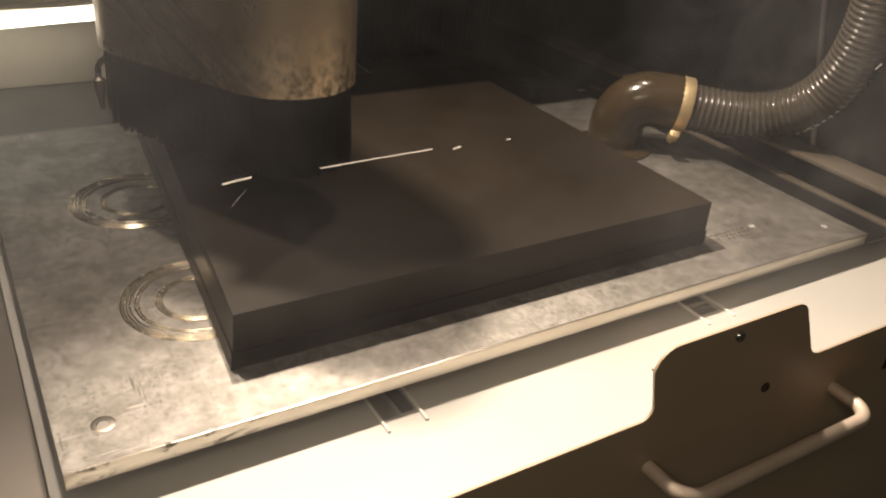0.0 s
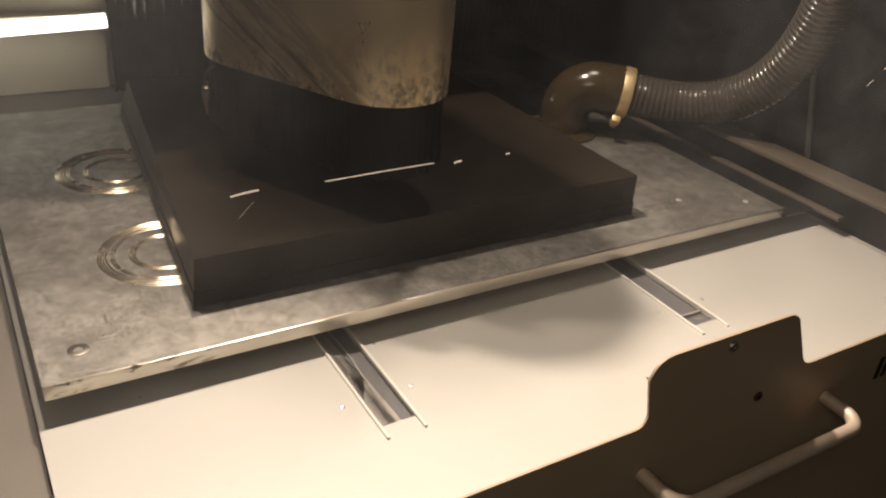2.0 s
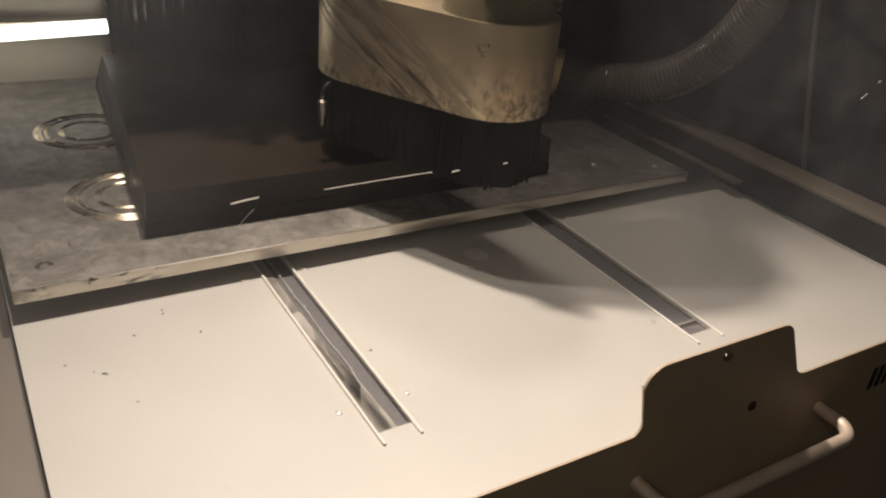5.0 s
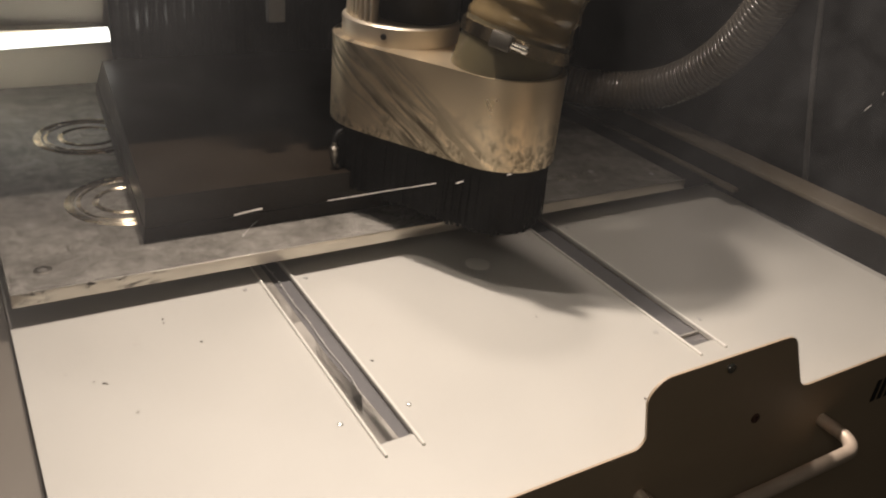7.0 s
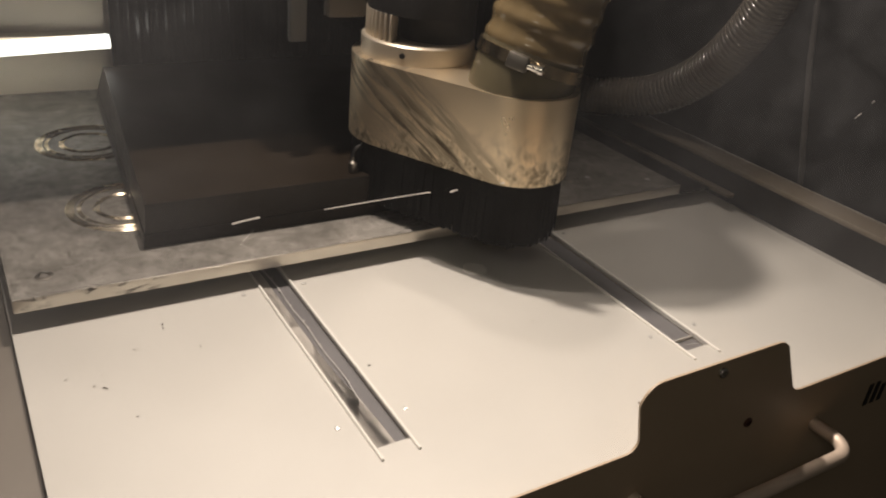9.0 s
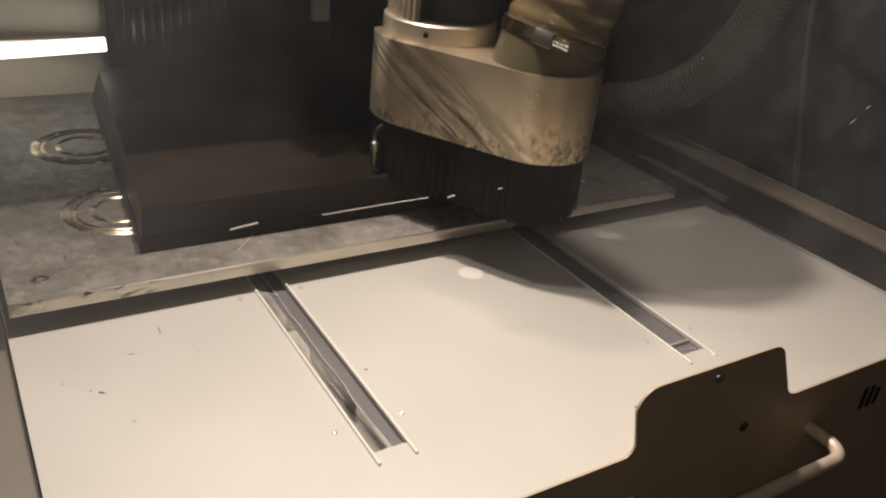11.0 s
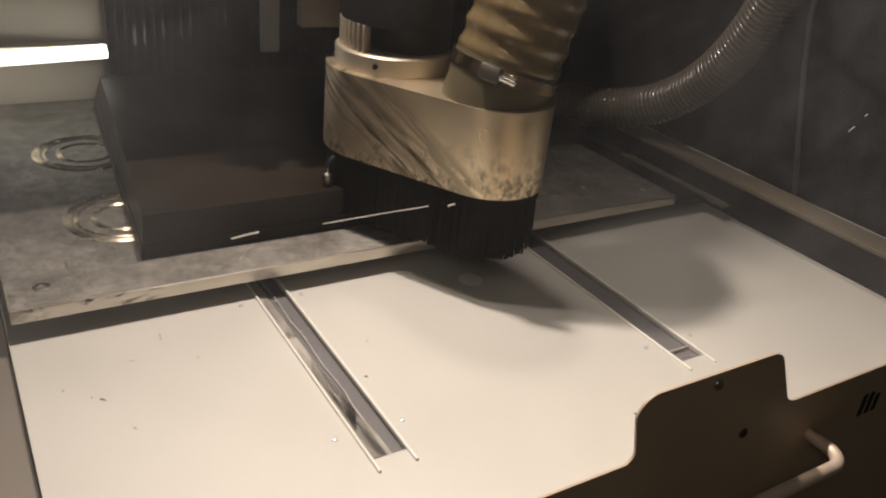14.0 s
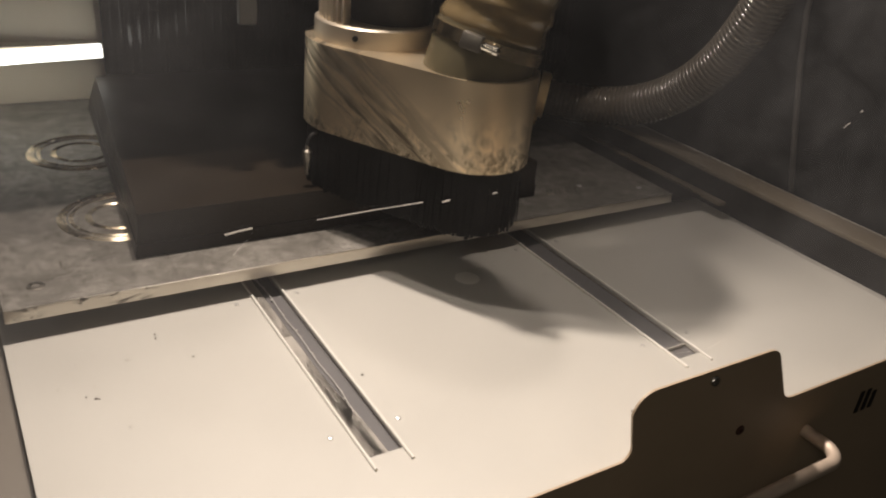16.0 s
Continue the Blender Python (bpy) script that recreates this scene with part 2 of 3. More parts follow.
def scuff_surface():
    """Frosted marks in the clear sheet, which light passes from behind."""
    n = Nodes("frosted_scuff")
    film, plain, blend = n.add("ShaderNodeBsdfTranslucent"), n.add("ShaderNodeBsdfDiffuse"), n.add("ShaderNodeMixShader")
    film.inputs["Color"].default_value = (0.85, 0.82, 0.78, 1)
    plain.inputs["Color"].default_value = (0.6, 0.58, 0.55, 1)
    n.link(n.ramp(n.noise(400.0, 2), [(0.3, (0.1,)), (0.7, (0.5,))]), blend.inputs[0])
    n.link(film.outputs[0], blend.inputs[1]), n.link(plain.outputs[0], blend.inputs[2])
    n.link(blend.outputs[0], n.tree.nodes["Material Output"].inputs["Surface"])
    return n.mat


def glow(name, colour, strength):
    n = Nodes(name)
    n.put(Base_Color=(*colour, 1), Emission_Color=(*colour, 1), Emission_Strength=strength)
    return n.mat


PLATE_METAL, SHOE_METAL, PANE = plate_surface(), shoe_surface(), pane_surface()
RING_METAL, EDGE_METAL = ring_surface(), edge_surface()
CLEAR_HOSE = hose_surface("ribbed_smoky_hose", (0.085, 0.074, 0.06), (0.062, 0.054, 0.044), 0.15)
AMBER_HOSE = hose_surface("amber_ribbed_hose", (0.165, 0.122, 0.062), (0.105, 0.078, 0.040), 0.14)
OLIVE = hose_surface("olive_pipe", (0.10, 0.085, 0.05), (0.07, 0.06, 0.036), 0.34)
PVC = hose_surface("brown_grey_pipe", (0.065, 0.045, 0.022), (0.045, 0.031, 0.015), 0.17)
SCUFF = scuff_surface()
CABLE_GREY = painted("grey_cable_sheath", (0.09, 0.085, 0.08), (0.06, 0.056, 0.052), 0.5)
CRUMB = painted("dark_crumbs", (0.085, 0.068, 0.05), (0.05, 0.041, 0.032), 0.7)
TUBE_GLOW = glow("lamp_tube_glow", (1.0, 0.97, 0.90), 2.6)

# ---------------------------------------------------------------- building helpers


def box(bm, x0, x1, y0, y1, z0, z1):
    made = bmesh.ops.create_cube(bm, size=1.0)["verts"]
    bmesh.ops.transform(bm, matrix=Matrix.LocRotScale(((x0 + x1) / 2, (y0 + y1) / 2, (z0 + z1) / 2), None, (x1 - x0, y1 - y0, z1 - z0)), verts=made)
    return made


def bevelled(bm, width, segments=2, angle=30):
    edges = [e for e in bm.edges if len(e.link_faces) == 2 and e.calc_face_angle(0) > radians(angle)]
    bmesh.ops.bevel(bm, geom=edges, offset=width, segments=segments, profile=0.5, affect="EDGES")
    return bm


def outline_solid(bm, points, z0, z1):
    """An upright solid on a closed outline in plan."""
    low = [bm.verts.new((x, y, z0)) for x, y in points]
    high = [bm.verts.new((x, y, z1)) for x, y in points]
    k = len(points)
    bm.faces.new(low[::-1]), bm.faces.new(high)
    for i in range(k):
        bm.faces.new((low[i], low[(i + 1) % k], high[(i + 1) % k], high[i]))
    return bm


def lathe(bm, profile, steps=32, m=Matrix()):
    """Turns (radius, height) pairs round the z axis; closed at both ends."""
    rings = []
    for r, z in profile:
        rings.append([bm.verts.new(m @ Vector((r * math.cos(a), r * math.sin(a), z))) for a in (2 * math.pi * i / steps for i in range(steps))])
    for a, b in zip(rings, rings[1:]):
        for i in range(steps):
            bm.faces.new((a[i], a[(i + 1) % steps], b[(i + 1) % steps], b[i]))
    bm.faces.new(rings[0][::-1]), bm.faces.new(rings[-1])
    return bm


def sweep(bm, path, radius, steps=12, closed=False):
    """A round bar along points."""
    path = [Vector(p) for p in path]
    k, rings, side = len(path), [], Vector((0, 0, 1))
    for i, p in enumerate(path):
        ahead = path[(i + 1) % k] - path[i - 1] if closed else path[min(i + 1, k - 1)] - path[max(i - 1, 0)]
        ahead.normalize()
        if abs(ahead.dot(side)) > 0.99:
            side = Vector((1, 0, 0))
        u = ahead.cross(side).normalized()
        side = u.cross(ahead).normalized()
        rings.append([bm.verts.new(p + radius * (math.cos(a) * u + math.sin(a) * side)) for a in (2 * math.pi * j / steps for j in range(steps))])
    pairs = list(zip(rings, rings[1:] + rings[:1])) if closed else list(zip(rings, rings[1:]))
    for a, b in pairs:
        for j in range(steps):
            bm.faces.new((a[j], a[(j + 1) % steps], b[(j + 1) % steps], b[j]))
    if not closed:
        bm.faces.new(rings[0][::-1]), bm.faces.new(rings[-1])
    return bm


def made(name, bm, material, smooth=35):
    bmesh.ops.recalc_face_normals(bm, faces=bm.faces)
    mesh = bpy.data.meshes.new(name)
    bm.to_mesh(mesh)
    bm.free()
    mesh.materials.append(material)
    if smooth:
        mesh.polygons.foreach_set("use_smooth", [True] * len(mesh.polygons))
        mesh.set_sharp_from_angle(angle=radians(smooth))
    return new(name, mesh)


def part(name, bm, material, parent, label="", smooth=35):
    ob = made(name, bm, material, smooth)
    ob.parent = parent
    return tagged(ob, label)


def structure(name, bm, material, label, smooth=35):
    return tagged(made(name, bm, material, smooth), label, kind="structure")


def cells(xs, ys, z0, z1, open_cells=()):
    """A slab cut by a grid, with some cells left open."""
    bm = bmesh.new()
    top = {(i, j): bm.verts.new((x, y, z1)) for i, x in enumerate(xs) for j, y in enumerate(ys)}
    low = {(i, j): bm.verts.new((x, y, z0)) for i, x in enumerate(xs) for j, y in enumerate(ys)}
    solid = {(i, j) for i in range(len(xs) - 1) for j in range(len(ys) - 1)} - set(open_cells)
    for i, j in solid:
        ring = [(i, j), (i + 1, j), (i + 1, j + 1), (i, j + 1)]
        bm.faces.new([top[c] for c in ring]), bm.faces.new([low[c] for c in ring[::-1]])
        for (di, dj), (a, b) in (((0, -1), (0, 1)), ((1, 0), (1, 2)), ((0, 1), (2, 3)), ((-1, 0), (3, 0))):
            if (i + di, j + dj) not in solid:
                bm.faces.new((top[ring[a]], low[ring[a]], low[ring[b]], top[ring[b]]))
    for v in [v for v in bm.verts if not v.link_faces]:
        bm.verts.remove(v)
    return bm


def bolt_mesh(radius, height):
    """A socket cap: a bevelled disc with a hexagonal well."""
    bm = bmesh.new()
    lathe(bm, [(radius, -0.002), (radius, height * 0.6), (radius * 0.85, height), (radius * 0.5, height), (radius * 0.42, height * 0.2), (0.0002, height * 0.2)], 20)
    return bm

# ---------------------------------------------------------------- the machine's shell

# floor tray with two openings for the table's carriers
SLOT_Y0, SLOT_Y1 = 0.014, 1.02
floor = structure("floor", cells([-0.27, -0.002, 0.0345, 0.3975, 0.4355, 1.0], [-0.105, SLOT_Y0, 0.715], -0.004, 0.0, {(1, 1), (3, 1)}),
                  WHITE_PAINT, "white enamelled sheet-metal floor of the milling chamber", 0)
# Rear stretch of floor coloured dark for the shade behind the table
structure("floor_rear", cells([-0.27, -0.002, 0.0345, 0.3975, 0.4355, 1.0], [0.717, 1.02, 1.05], -0.004, 0.0, {(1, 0), (3, 0)}),
          WALL_PAINT, "sheet-metal floor at the rear, shade put into its dark colour", 0)
bm = bmesh.new()
box(bm, -0.42, 1.02, -0.105, 1.06, -0.075, -0.06)
structure("floor_pan", bm, BEIGE_PAINT, "beige sheet-metal pan under the floor", 0)
bm = bmesh.new()
box(bm, -4.0, 4.0, -4.0, 4.0, -1.0, -0.95)
structure("ground", bm, WALL_PAINT, "plain grey workshop floor", 0)
bm = bmesh.new()
box(bm, -0.44, 1.04, -0.118, 1.08, -0.95, -0.60)
structure("machine_plinth", bm, BEIGE_PAINT, "plain beige machine plinth", 0)
bm = bmesh.new()
box(bm, -0.44, -0.42, -0.105, 1.06, -0.075, 1.20)
structure("wall_west", bm, DARK_PAINT, "dark painted side wall of the chamber", 0)
bm = bmesh.new()
box(bm, 1.02, 1.04, -0.105, 1.06, -0.075, 1.20)
structure("wall_east", bm, DARK_PAINT, "dark painted side wall of the chamber", 0)
bm = bmesh.new()
box(bm, -0.44, 1.04, 1.06, 1.08, -0.075, 1.20)
structure("wall_north", bm, BACK_PAINT, "grey painted back wall of the chamber", 0)
bm = bmesh.new()
box(bm, -0.44, 1.04, -0.105, 1.08, 1.20, 1.22)
structure("ceiling", bm, DARK_PAINT, "dark roof of the milling chamber", 0)
bm = bmesh.new()
box(bm, -0.44, 1.04, -0.125, -0.105, 0.98, 1.22)
structure("wall_south", bm, BEIGE_PAINT, "beige front panel above the door", 0)

# pale panel close behind the lamp
bm = bmesh.new()
box(bm, -0.419, -0.034, 1.0310, 1.036, 0.002, 1.15)
structure("trim_lamp_panel", bm, BACK_PAINT, "pale painted panel behind the tube lamp", 0)
# black cover at the back, beside the lamp
bm = bmesh.new()
fold = []
for k in range(131):
    x, y = -0.03 + 0.008 * k, 1.000 + (0.0082 + 0.0012 * math.sin(2.3 * k)) * (k % 2)
    fold.append((bm.verts.new((x, y, 0.002)), bm.verts.new((x, y, 1.15))))
for (a, b), (c, d) in zip(fold, fold[1:]):
    bm.faces.new((a, c, d, b))
bmesh.ops.solidify(bm, geom=bm.faces[:], thickness=0.002)
structure("trim_back_cover", bm, BLACK_COVER, "glossy black folded bellows across the back wall", 20)

# grey sheet beside the floor on the west
bm = bmesh.new()
box(bm, -0.42, -0.2715, -0.104, 1.05, -0.016, -0.012)
structure("trim_west_sheet", bm, WEST_PAINT, "grey brown sheet beside the white floor", 0)
# low rail along the east side
bm = bmesh.new()
box(bm, 0.765, 0.815, -0.09, 1.04, 0.066, 0.074)
structure("trim_side_ledge", bevelled(bm, 0.002), LEDGE_PAINT, "beige folded ledge along the side of the floor")
# Sheet painted dark in place of the shade under the ledge
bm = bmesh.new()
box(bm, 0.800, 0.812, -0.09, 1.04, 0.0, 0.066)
structure("trim_ledge_support", bm, DARK_PAINT, "upright sheet under the side ledge, shade put into its dark colour", 0)
# dark bridge beam over the table, out of sight above
bm = bmesh.new()
box(bm, -0.42, 1.02, 0.536, 0.69, 0.345, 1.02)
structure("trim_bridge_beam", bevelled(bm, 0.004), DARK_PAINT, "dark steel bridge beam across the chamber")


def slot(x0, x1, name):
    """Folded lips and the dark steel carrier track in one floor opening."""
    ob = tagged(new(name), "bright-edged slot with a steel band in the white floor", kind="structure")
    for x in (x0, x1):
        bm = bmesh.new()
        sweep(bm, [(x, -0.004, 0.0012), (x, 0.3, 0.0016), (x, 1.02, 0.0016)], 0.0017, 8)
        part("lip", bm, LIP_PAINT, ob, "bright bent edge strip")
    bm = bmesh.new()
    box(bm, x0 + 0.001, x1 - 0.001, SLOT_Y0, SLOT_Y1, -0.012, -0.0052)
    part("track", bm, DARK_SLOT, ob, "dark steel track", 0)
    return ob


slot_a = slot(-0.003, 0.0355, "slot_1")
slot_b = slot(0.3965, 0.4365, "slot_2")
bm = bmesh.new()
left, right = [], []
for i in range(25):
    y = 0.016 + 0.036 * i
    curl = 0.5 + 0.5 * math.cos(min(1.0, i / 4.5) * math.pi)
    left.append(bm.verts.new((-0.0005, y, -0.0008)))
    right.append(bm.verts.new((0.0115 + 0.009 * curl + 0.0006 * math.sin(3.1 * i), y, -0.0030 + 0.0006 * curl)))
for i in range(24):
    bm.faces.new((left[i], right[i], right[i + 1], left[i + 1]))
bmesh.ops.solidify(bm, geom=bm.faces[:], thickness=0.0006)
part("cover_band", bm, GALVANISED, slot_a, "dull curled steel cover band")
bm = bmesh.new()
wire = [(0.0185 + 0.0010 * math.sin(1.7 * i), 0.020 + 0.025 * i, -0.0036 - 0.0004 * math.cos(2.3 * i)) for i in range(36)]
sweep(bm, wire, 0.0008, 6)
bead_rng = random.Random(3)
for x, y, z in wire[1:]:
    for _ in range(bead_rng.choice((0, 1, 2))):
        lump = bmesh.ops.create_icosphere(bm, subdivisions=1, radius=bead_rng.uniform(0.0010, 0.0018))["verts"]
        bmesh.ops.translate(bm, vec=(x + bead_rng.uniform(-0.002, 0.002), y + bead_rng.uniform(-0.012, 0.012), z + 0.0005), verts=lump)
part("wire", bm, ZINC, slot_a, "thin wire with small bright beads")
bm = bmesh.new()
box(bm, 0.3985, 0.4345, 0.0355, 0.0375, -0.0052, -0.0008)
part("end_stop", bevelled(bm, 0.0005), GALVANISED, slot_b, "thin bright end stop")

# dome screws beside the slots
screw_bm = bmesh.new()
lathe(screw_bm, [(0.0030, -0.001), (0.0030, 0.0005), (0.0025, 0.0012), (0.0013, 0.0016), (0.0003, 0.0017)], 16)
screw = tagged(made("floor_screw", screw_bm, ZINC), "small bright dome-headed screw in the white floor", "screw", "floor screws")
screw_at = [(-0.022, 0.0535), (0.0505, 0.0535), (0.3795, 0.0525), (0.4525, 0.0525), (-0.0255, 0.3155), (0.0498, 0.3153), (0.3815, 0.315), (0.4545, 0.315)]
screw.matrix_basis = pose(*screw_at[0], 0)
for x, y in screw_at[1:]:
    copy_thing(screw, pose(x, y, 0))

bm = bmesh.new()
lathe(bm, [(0.0165, -0.001), (0.0165, 0.0004), (0.016, 0.0006), (0.0002, 0.0006)], 32)
disc = tagged(made("floor_plug", bm, LIP_PAINT), "flat pale round plug in the white floor", "plug")
disc.matrix_basis = pose(0.270, 0.270, 0)

crumb_bm = bmesh.new()
rng = random.Random(11)
crumb_at = [(-0.1924, 0.2729), (-0.1927, 0.2256), (-0.2012, 0.2192), (-0.2029, 0.1986), (-0.2332, 0.2260), (-0.1838, 0.1439), (-0.1270, 0.2803), (-0.1389, 0.3105),
            (0.0493, 0.1317), (-0.1634, 0.2521), (-0.1593, 0.2504), (-0.2003, 0.1965), (-0.1443, 0.0058)]
crumb_at += [(-0.15 + rng.gauss(0, 0.05), 0.25 + rng.gauss(0, 0.035)) for _ in range(5)] + [(rng.uniform(0.05, 0.38), rng.uniform(-0.05, 0.25)) for _ in range(5)]
for x, y in crumb_at:
    lump = bmesh.ops.create_icosphere(crumb_bm, subdivisions=1, radius=1.0)["verts"]
    size = rng.uniform(0.0007, 0.0015)
    turn = Matrix.LocRotScale((x, y, size * 0.4), Euler((0, 0, rng.uniform(0, 6))), (size * rng.uniform(1.0, 1.8), size, size * 0.5))
    bmesh.ops.transform(crumb_bm, matrix=turn, verts=lump)
tagged(made("chip_crumbs", crumb_bm, CRUMB), "scattered dark cutting crumbs on the white floor", "crumbs", kind="stuff")

# ---------------------------------------------------------------- door with its sheet, panel and handle
door = tagged(new("door_1"), "closed machine door with a clear sheet over a beige panel", kind="structure")


def arc(cx, cz, r, a0, a1, k=7):
    return [(cx + r * math.cos(radians(a0 + (a1 - a0) * i / k)), cz + r * math.sin(radians(a0 + (a1 - a0) * i / k))) for i in range(k + 1)]


points = [(-0.44, -0.60), (1.04, -0.60), (1.04, 0.0365)]
points += arc(0.4155, 0.0585, 0.022, 270, 200, 6) + arc(0.350, 0.087, 0.023, 20, 90, 8)
points += arc(0.2005, 0.087, 0.023, 90, 176) + arc(0.1755, 0.0485, 0.012, 4, -90) + [(-0.44, 0.0365)]
bm = bmesh.new()
front = [bm.verts.new((x, -0.122, z)) for x, z in points]
back = [bm.verts.new((x, -0.1198, z)) for x, z in points]
bm.faces.new(front), bm.faces.new(back[::-1])
for i in range(len(points)):
    j = (i + 1) % len(points)
    bm.faces.new((front[i], back[i], back[j], front[j]))
panel = part("door_panel", bm, BEIGE_PAINT, door, "beige sheet-metal door panel with a raised tab", 30)
bm = bmesh.new()
box(bm, -0.419, 1.019, -0.116, -0.112, 0.001, 1.0)
for v in bm.verts:
    v.co.y += 0.18 * v.co.z
pane = part("door_pane", bm, PANE, door, "dusty clear plastic sheet", 0)
pane.visible_shadow = False


def pane_marks():
    """Scuffs along one level line of the sheet, and a few stray scratches."""
    for x0, x1, z0, z1, r in ((-0.15371, -0.13654, 0.29144, 0.293, 0.00058), (-0.09448, -0.01696, 0.29196, 0.293, 0.00035), (-0.00126, 0.00451, 0.29092, 0.29164, 0.00058),
                              (0.04091, 0.04437, 0.29144, 0.29175, 0.00048), (-0.14992, -0.14036, 0.27798, 0.28624, 0.0001), (0.18696, 0.23158, 0.11041, 0.11666, 8e-05),
                              (0.24869, 0.29168, 0.11756, 0.11219, 0.0001), (0.29168, 0.32997, 0.11219, 0.12115, 0.0001), (0.44955, 0.45884, 0.30294, 0.30715, 0.00039),
                              (0.47293, 0.47704, 0.31561, 0.31773, 0.00039)):
        bm = bmesh.new()
        sweep(bm, [(x, -0.1162 + 0.18 * z, z) for x, z in ((x0, z0), ((x0 + x1) / 2, (z0 + z1) / 2 + 0.0002), (x1, z1))], r, 6)
        part("scuff", bm, SCUFF, door, "whitish scuff on the sheet")


pane_marks()
bolt = bolt_mesh(0.0055, 0.003)
bmesh.ops.transform(bolt, matrix=pose(0.2755, -0.122, 0.098, 90), verts=bolt.verts)
part("tab_screw", bolt, CHROME, door, "small bright screw")
bolt = bolt_mesh(0.0055, 0.002)
bmesh.ops.transform(bolt, matrix=pose(0.3405, -0.122, 0.0185, 90), verts=bolt.verts)
part("tab_screw", bolt, PLUG_RED, door, "dark reddish hole plug")


for k, (x, tall) in enumerate(((0.553, 0.030), (0.566, 0.030), (0.579, 0.024))):
    bm = bmesh.new()
    box(bm, x, x + 0.0075, -0.1228, -0.1221, -0.030, -0.030 + tall)
    part("printed_bar", bm, DARK_PAINT, door, "dark printed bar on the panel", 0)


def pull_handle():
    bm = bmesh.new()
    x0, x1, z, y0, y1, r = 0.199, 0.462, -0.0235, -0.122, -0.171, 0.024
    path = [(x0, y0, z), (x0, y1 + r, z)]
    path += [(x0 + r - r * math.cos(a), y1 + r - r * math.sin(a), z) for a in (i * math.pi / 16 for i in range(1, 9))]
    path += [(x1 - r + r * math.sin(a), y1 + r - r * math.cos(a), z) for a in (i * math.pi / 16 for i in range(0, 9))]
    path += [(x1, y0, z)]
    sweep(bm, path, 0.0071, 14)
    return bm


part("handle", pull_handle(), HANDLE_STEEL, door, "satin steel bow handle")

# ---------------------------------------------------------------- tube lamp at the back
lamp = tagged(new("tube_lamp"), "lit white tube lamp fixed to the back wall", "lamp")
bm = bmesh.new()
sweep(bm, [(-0.41, 0.978, 0.120), (-0.037, 0.978, 0.134)], 0.0122, 16)
part("tube", bm, TUBE_GLOW, lamp, "glowing white tube")
bm = bmesh.new()
box(bm, -0.41, -0.037, 0.9915, 1.0255, 0.116, 0.142)
part("housing", bevelled(bm, 0.002), BACK_PAINT, lamp, "pale lamp housing")

# ---------------------------------------------------------------- moving table
REST = Vector((0.0062, 0.3314, -0.011))
GROWN = 1.0216


def grown(thing):
    """The thing's parts brought to their true size."""
    for ob in thing.children:
        ob.data.transform(Matrix.Scale(GROWN, 4)) if ob.data.users == 1 else None
        ob.location *= GROWN
    thing.location = REST


table = tagged(new("machine_table"), "sliding stained aluminium machine table plate above the white floor", "machine table")
bm = bmesh.new()
box(bm, -0.266, 0.678, 0.0, 0.68, 0.032, 0.047)
part("plate", bevelled(bm, 0.0012), PLATE_METAL, table, "stained milled aluminium plate")
bm = bmesh.new()
box(bm, -0.2655, 0.6775, -0.0020, 0.0008, 0.0322, 0.0473)
part("front_edge", bevelled(bm, 0.0009), EDGE_METAL, table, "polished front edge of the plate")
for x0, x1 in ((0.001, 0.024), (0.394, 0.418)):
    bm = bmesh.new()
    box(bm, x0, x1, 0.05, 0.62, 0.0035, 0.032)
    part("carrier", bm, DARK_SLOT, table, "dark steel carrier foot", 0)
bm = bmesh.new()
box(bm, 0.741, 0.755, -0.045, 0.62, 0.034, 0.040)
part("side_rail", bevelled(bm, 0.001), LEDGE_PAINT, table, "brown rail beside the plate")
# Added filler, coloured dark for the shade in the gap beside the plate
bm = bmesh.new()
box(bm, 0.6785, 0.7412, -0.005, 0.60, 0.0335, 0.0365)
part("gap_filler", bm, DARK_PAINT, table, "dark filler standing in for the shaded gap between plate and rail", 0)
bolt_master = part("bolt", bolt_mesh(0.0095, 0.0012), DULL_STEEL, table, "countersunk steel bolt")
bolt_master.location = (-0.230, 0.042, 0.0465)
small_bolt = part("bolt", bolt_mesh(0.0045, 0.0012), ZINC, table, "small bright bolt")
small_bolt.location = (0.549, 0.074, 0.0467)
for x, y in ((0.640, 0.035),):
    ob = small_bolt.copy()
    scene.collection.objects.link(ob)
    ob.location = (x, y, 0.0467)
for cx, cy in ((-0.113, 0.189), (-0.119, 0.4245)):
    for r in (0.0725, 0.0700, 0.0672, 0.0640, 0.0590, 0.0562, 0.0400, 0.0375, 0.0348):
        bm = bmesh.new()
        turns = [[bm.verts.new((cx + (r + dr) * math.cos(a), cy + (r + dr) * math.sin(a), 0.0469 + dz)) for a in (2 * math.pi * i / 80 for i in range(80))]
                 for dr, dz in ((-0.0013, -0.0008), (-0.0011, 0.0), (-0.0007, 0.0006), (0.0, 0.0009), (0.0007, 0.0006), (0.0011, 0.0), (0.0013, -0.0008))]
        for inner, outer in zip(turns, turns[1:]):
            for i in range(80):
                bm.faces.new((inner[i], inner[(i + 1) % 80], outer[(i + 1) % 80], outer[i]))
        part("milled_ring", bm, RING_METAL, table, "bright ring-shaped milling groove")
bm = bmesh.new()
for row, y in enumerate((0.061, 0.068, 0.075)):
    for k in range(8):
        dot = bmesh.ops.create_icosphere(bm, subdivisions=1, radius=0.0017)["verts"]
        bmesh.ops.transform(bm, matrix=Matrix.LocRotScale((0.478 + 0.0075 * k + 0.0035 * (row % 2), y, 0.0468), None, (1, 1, 0.6)), verts=dot)
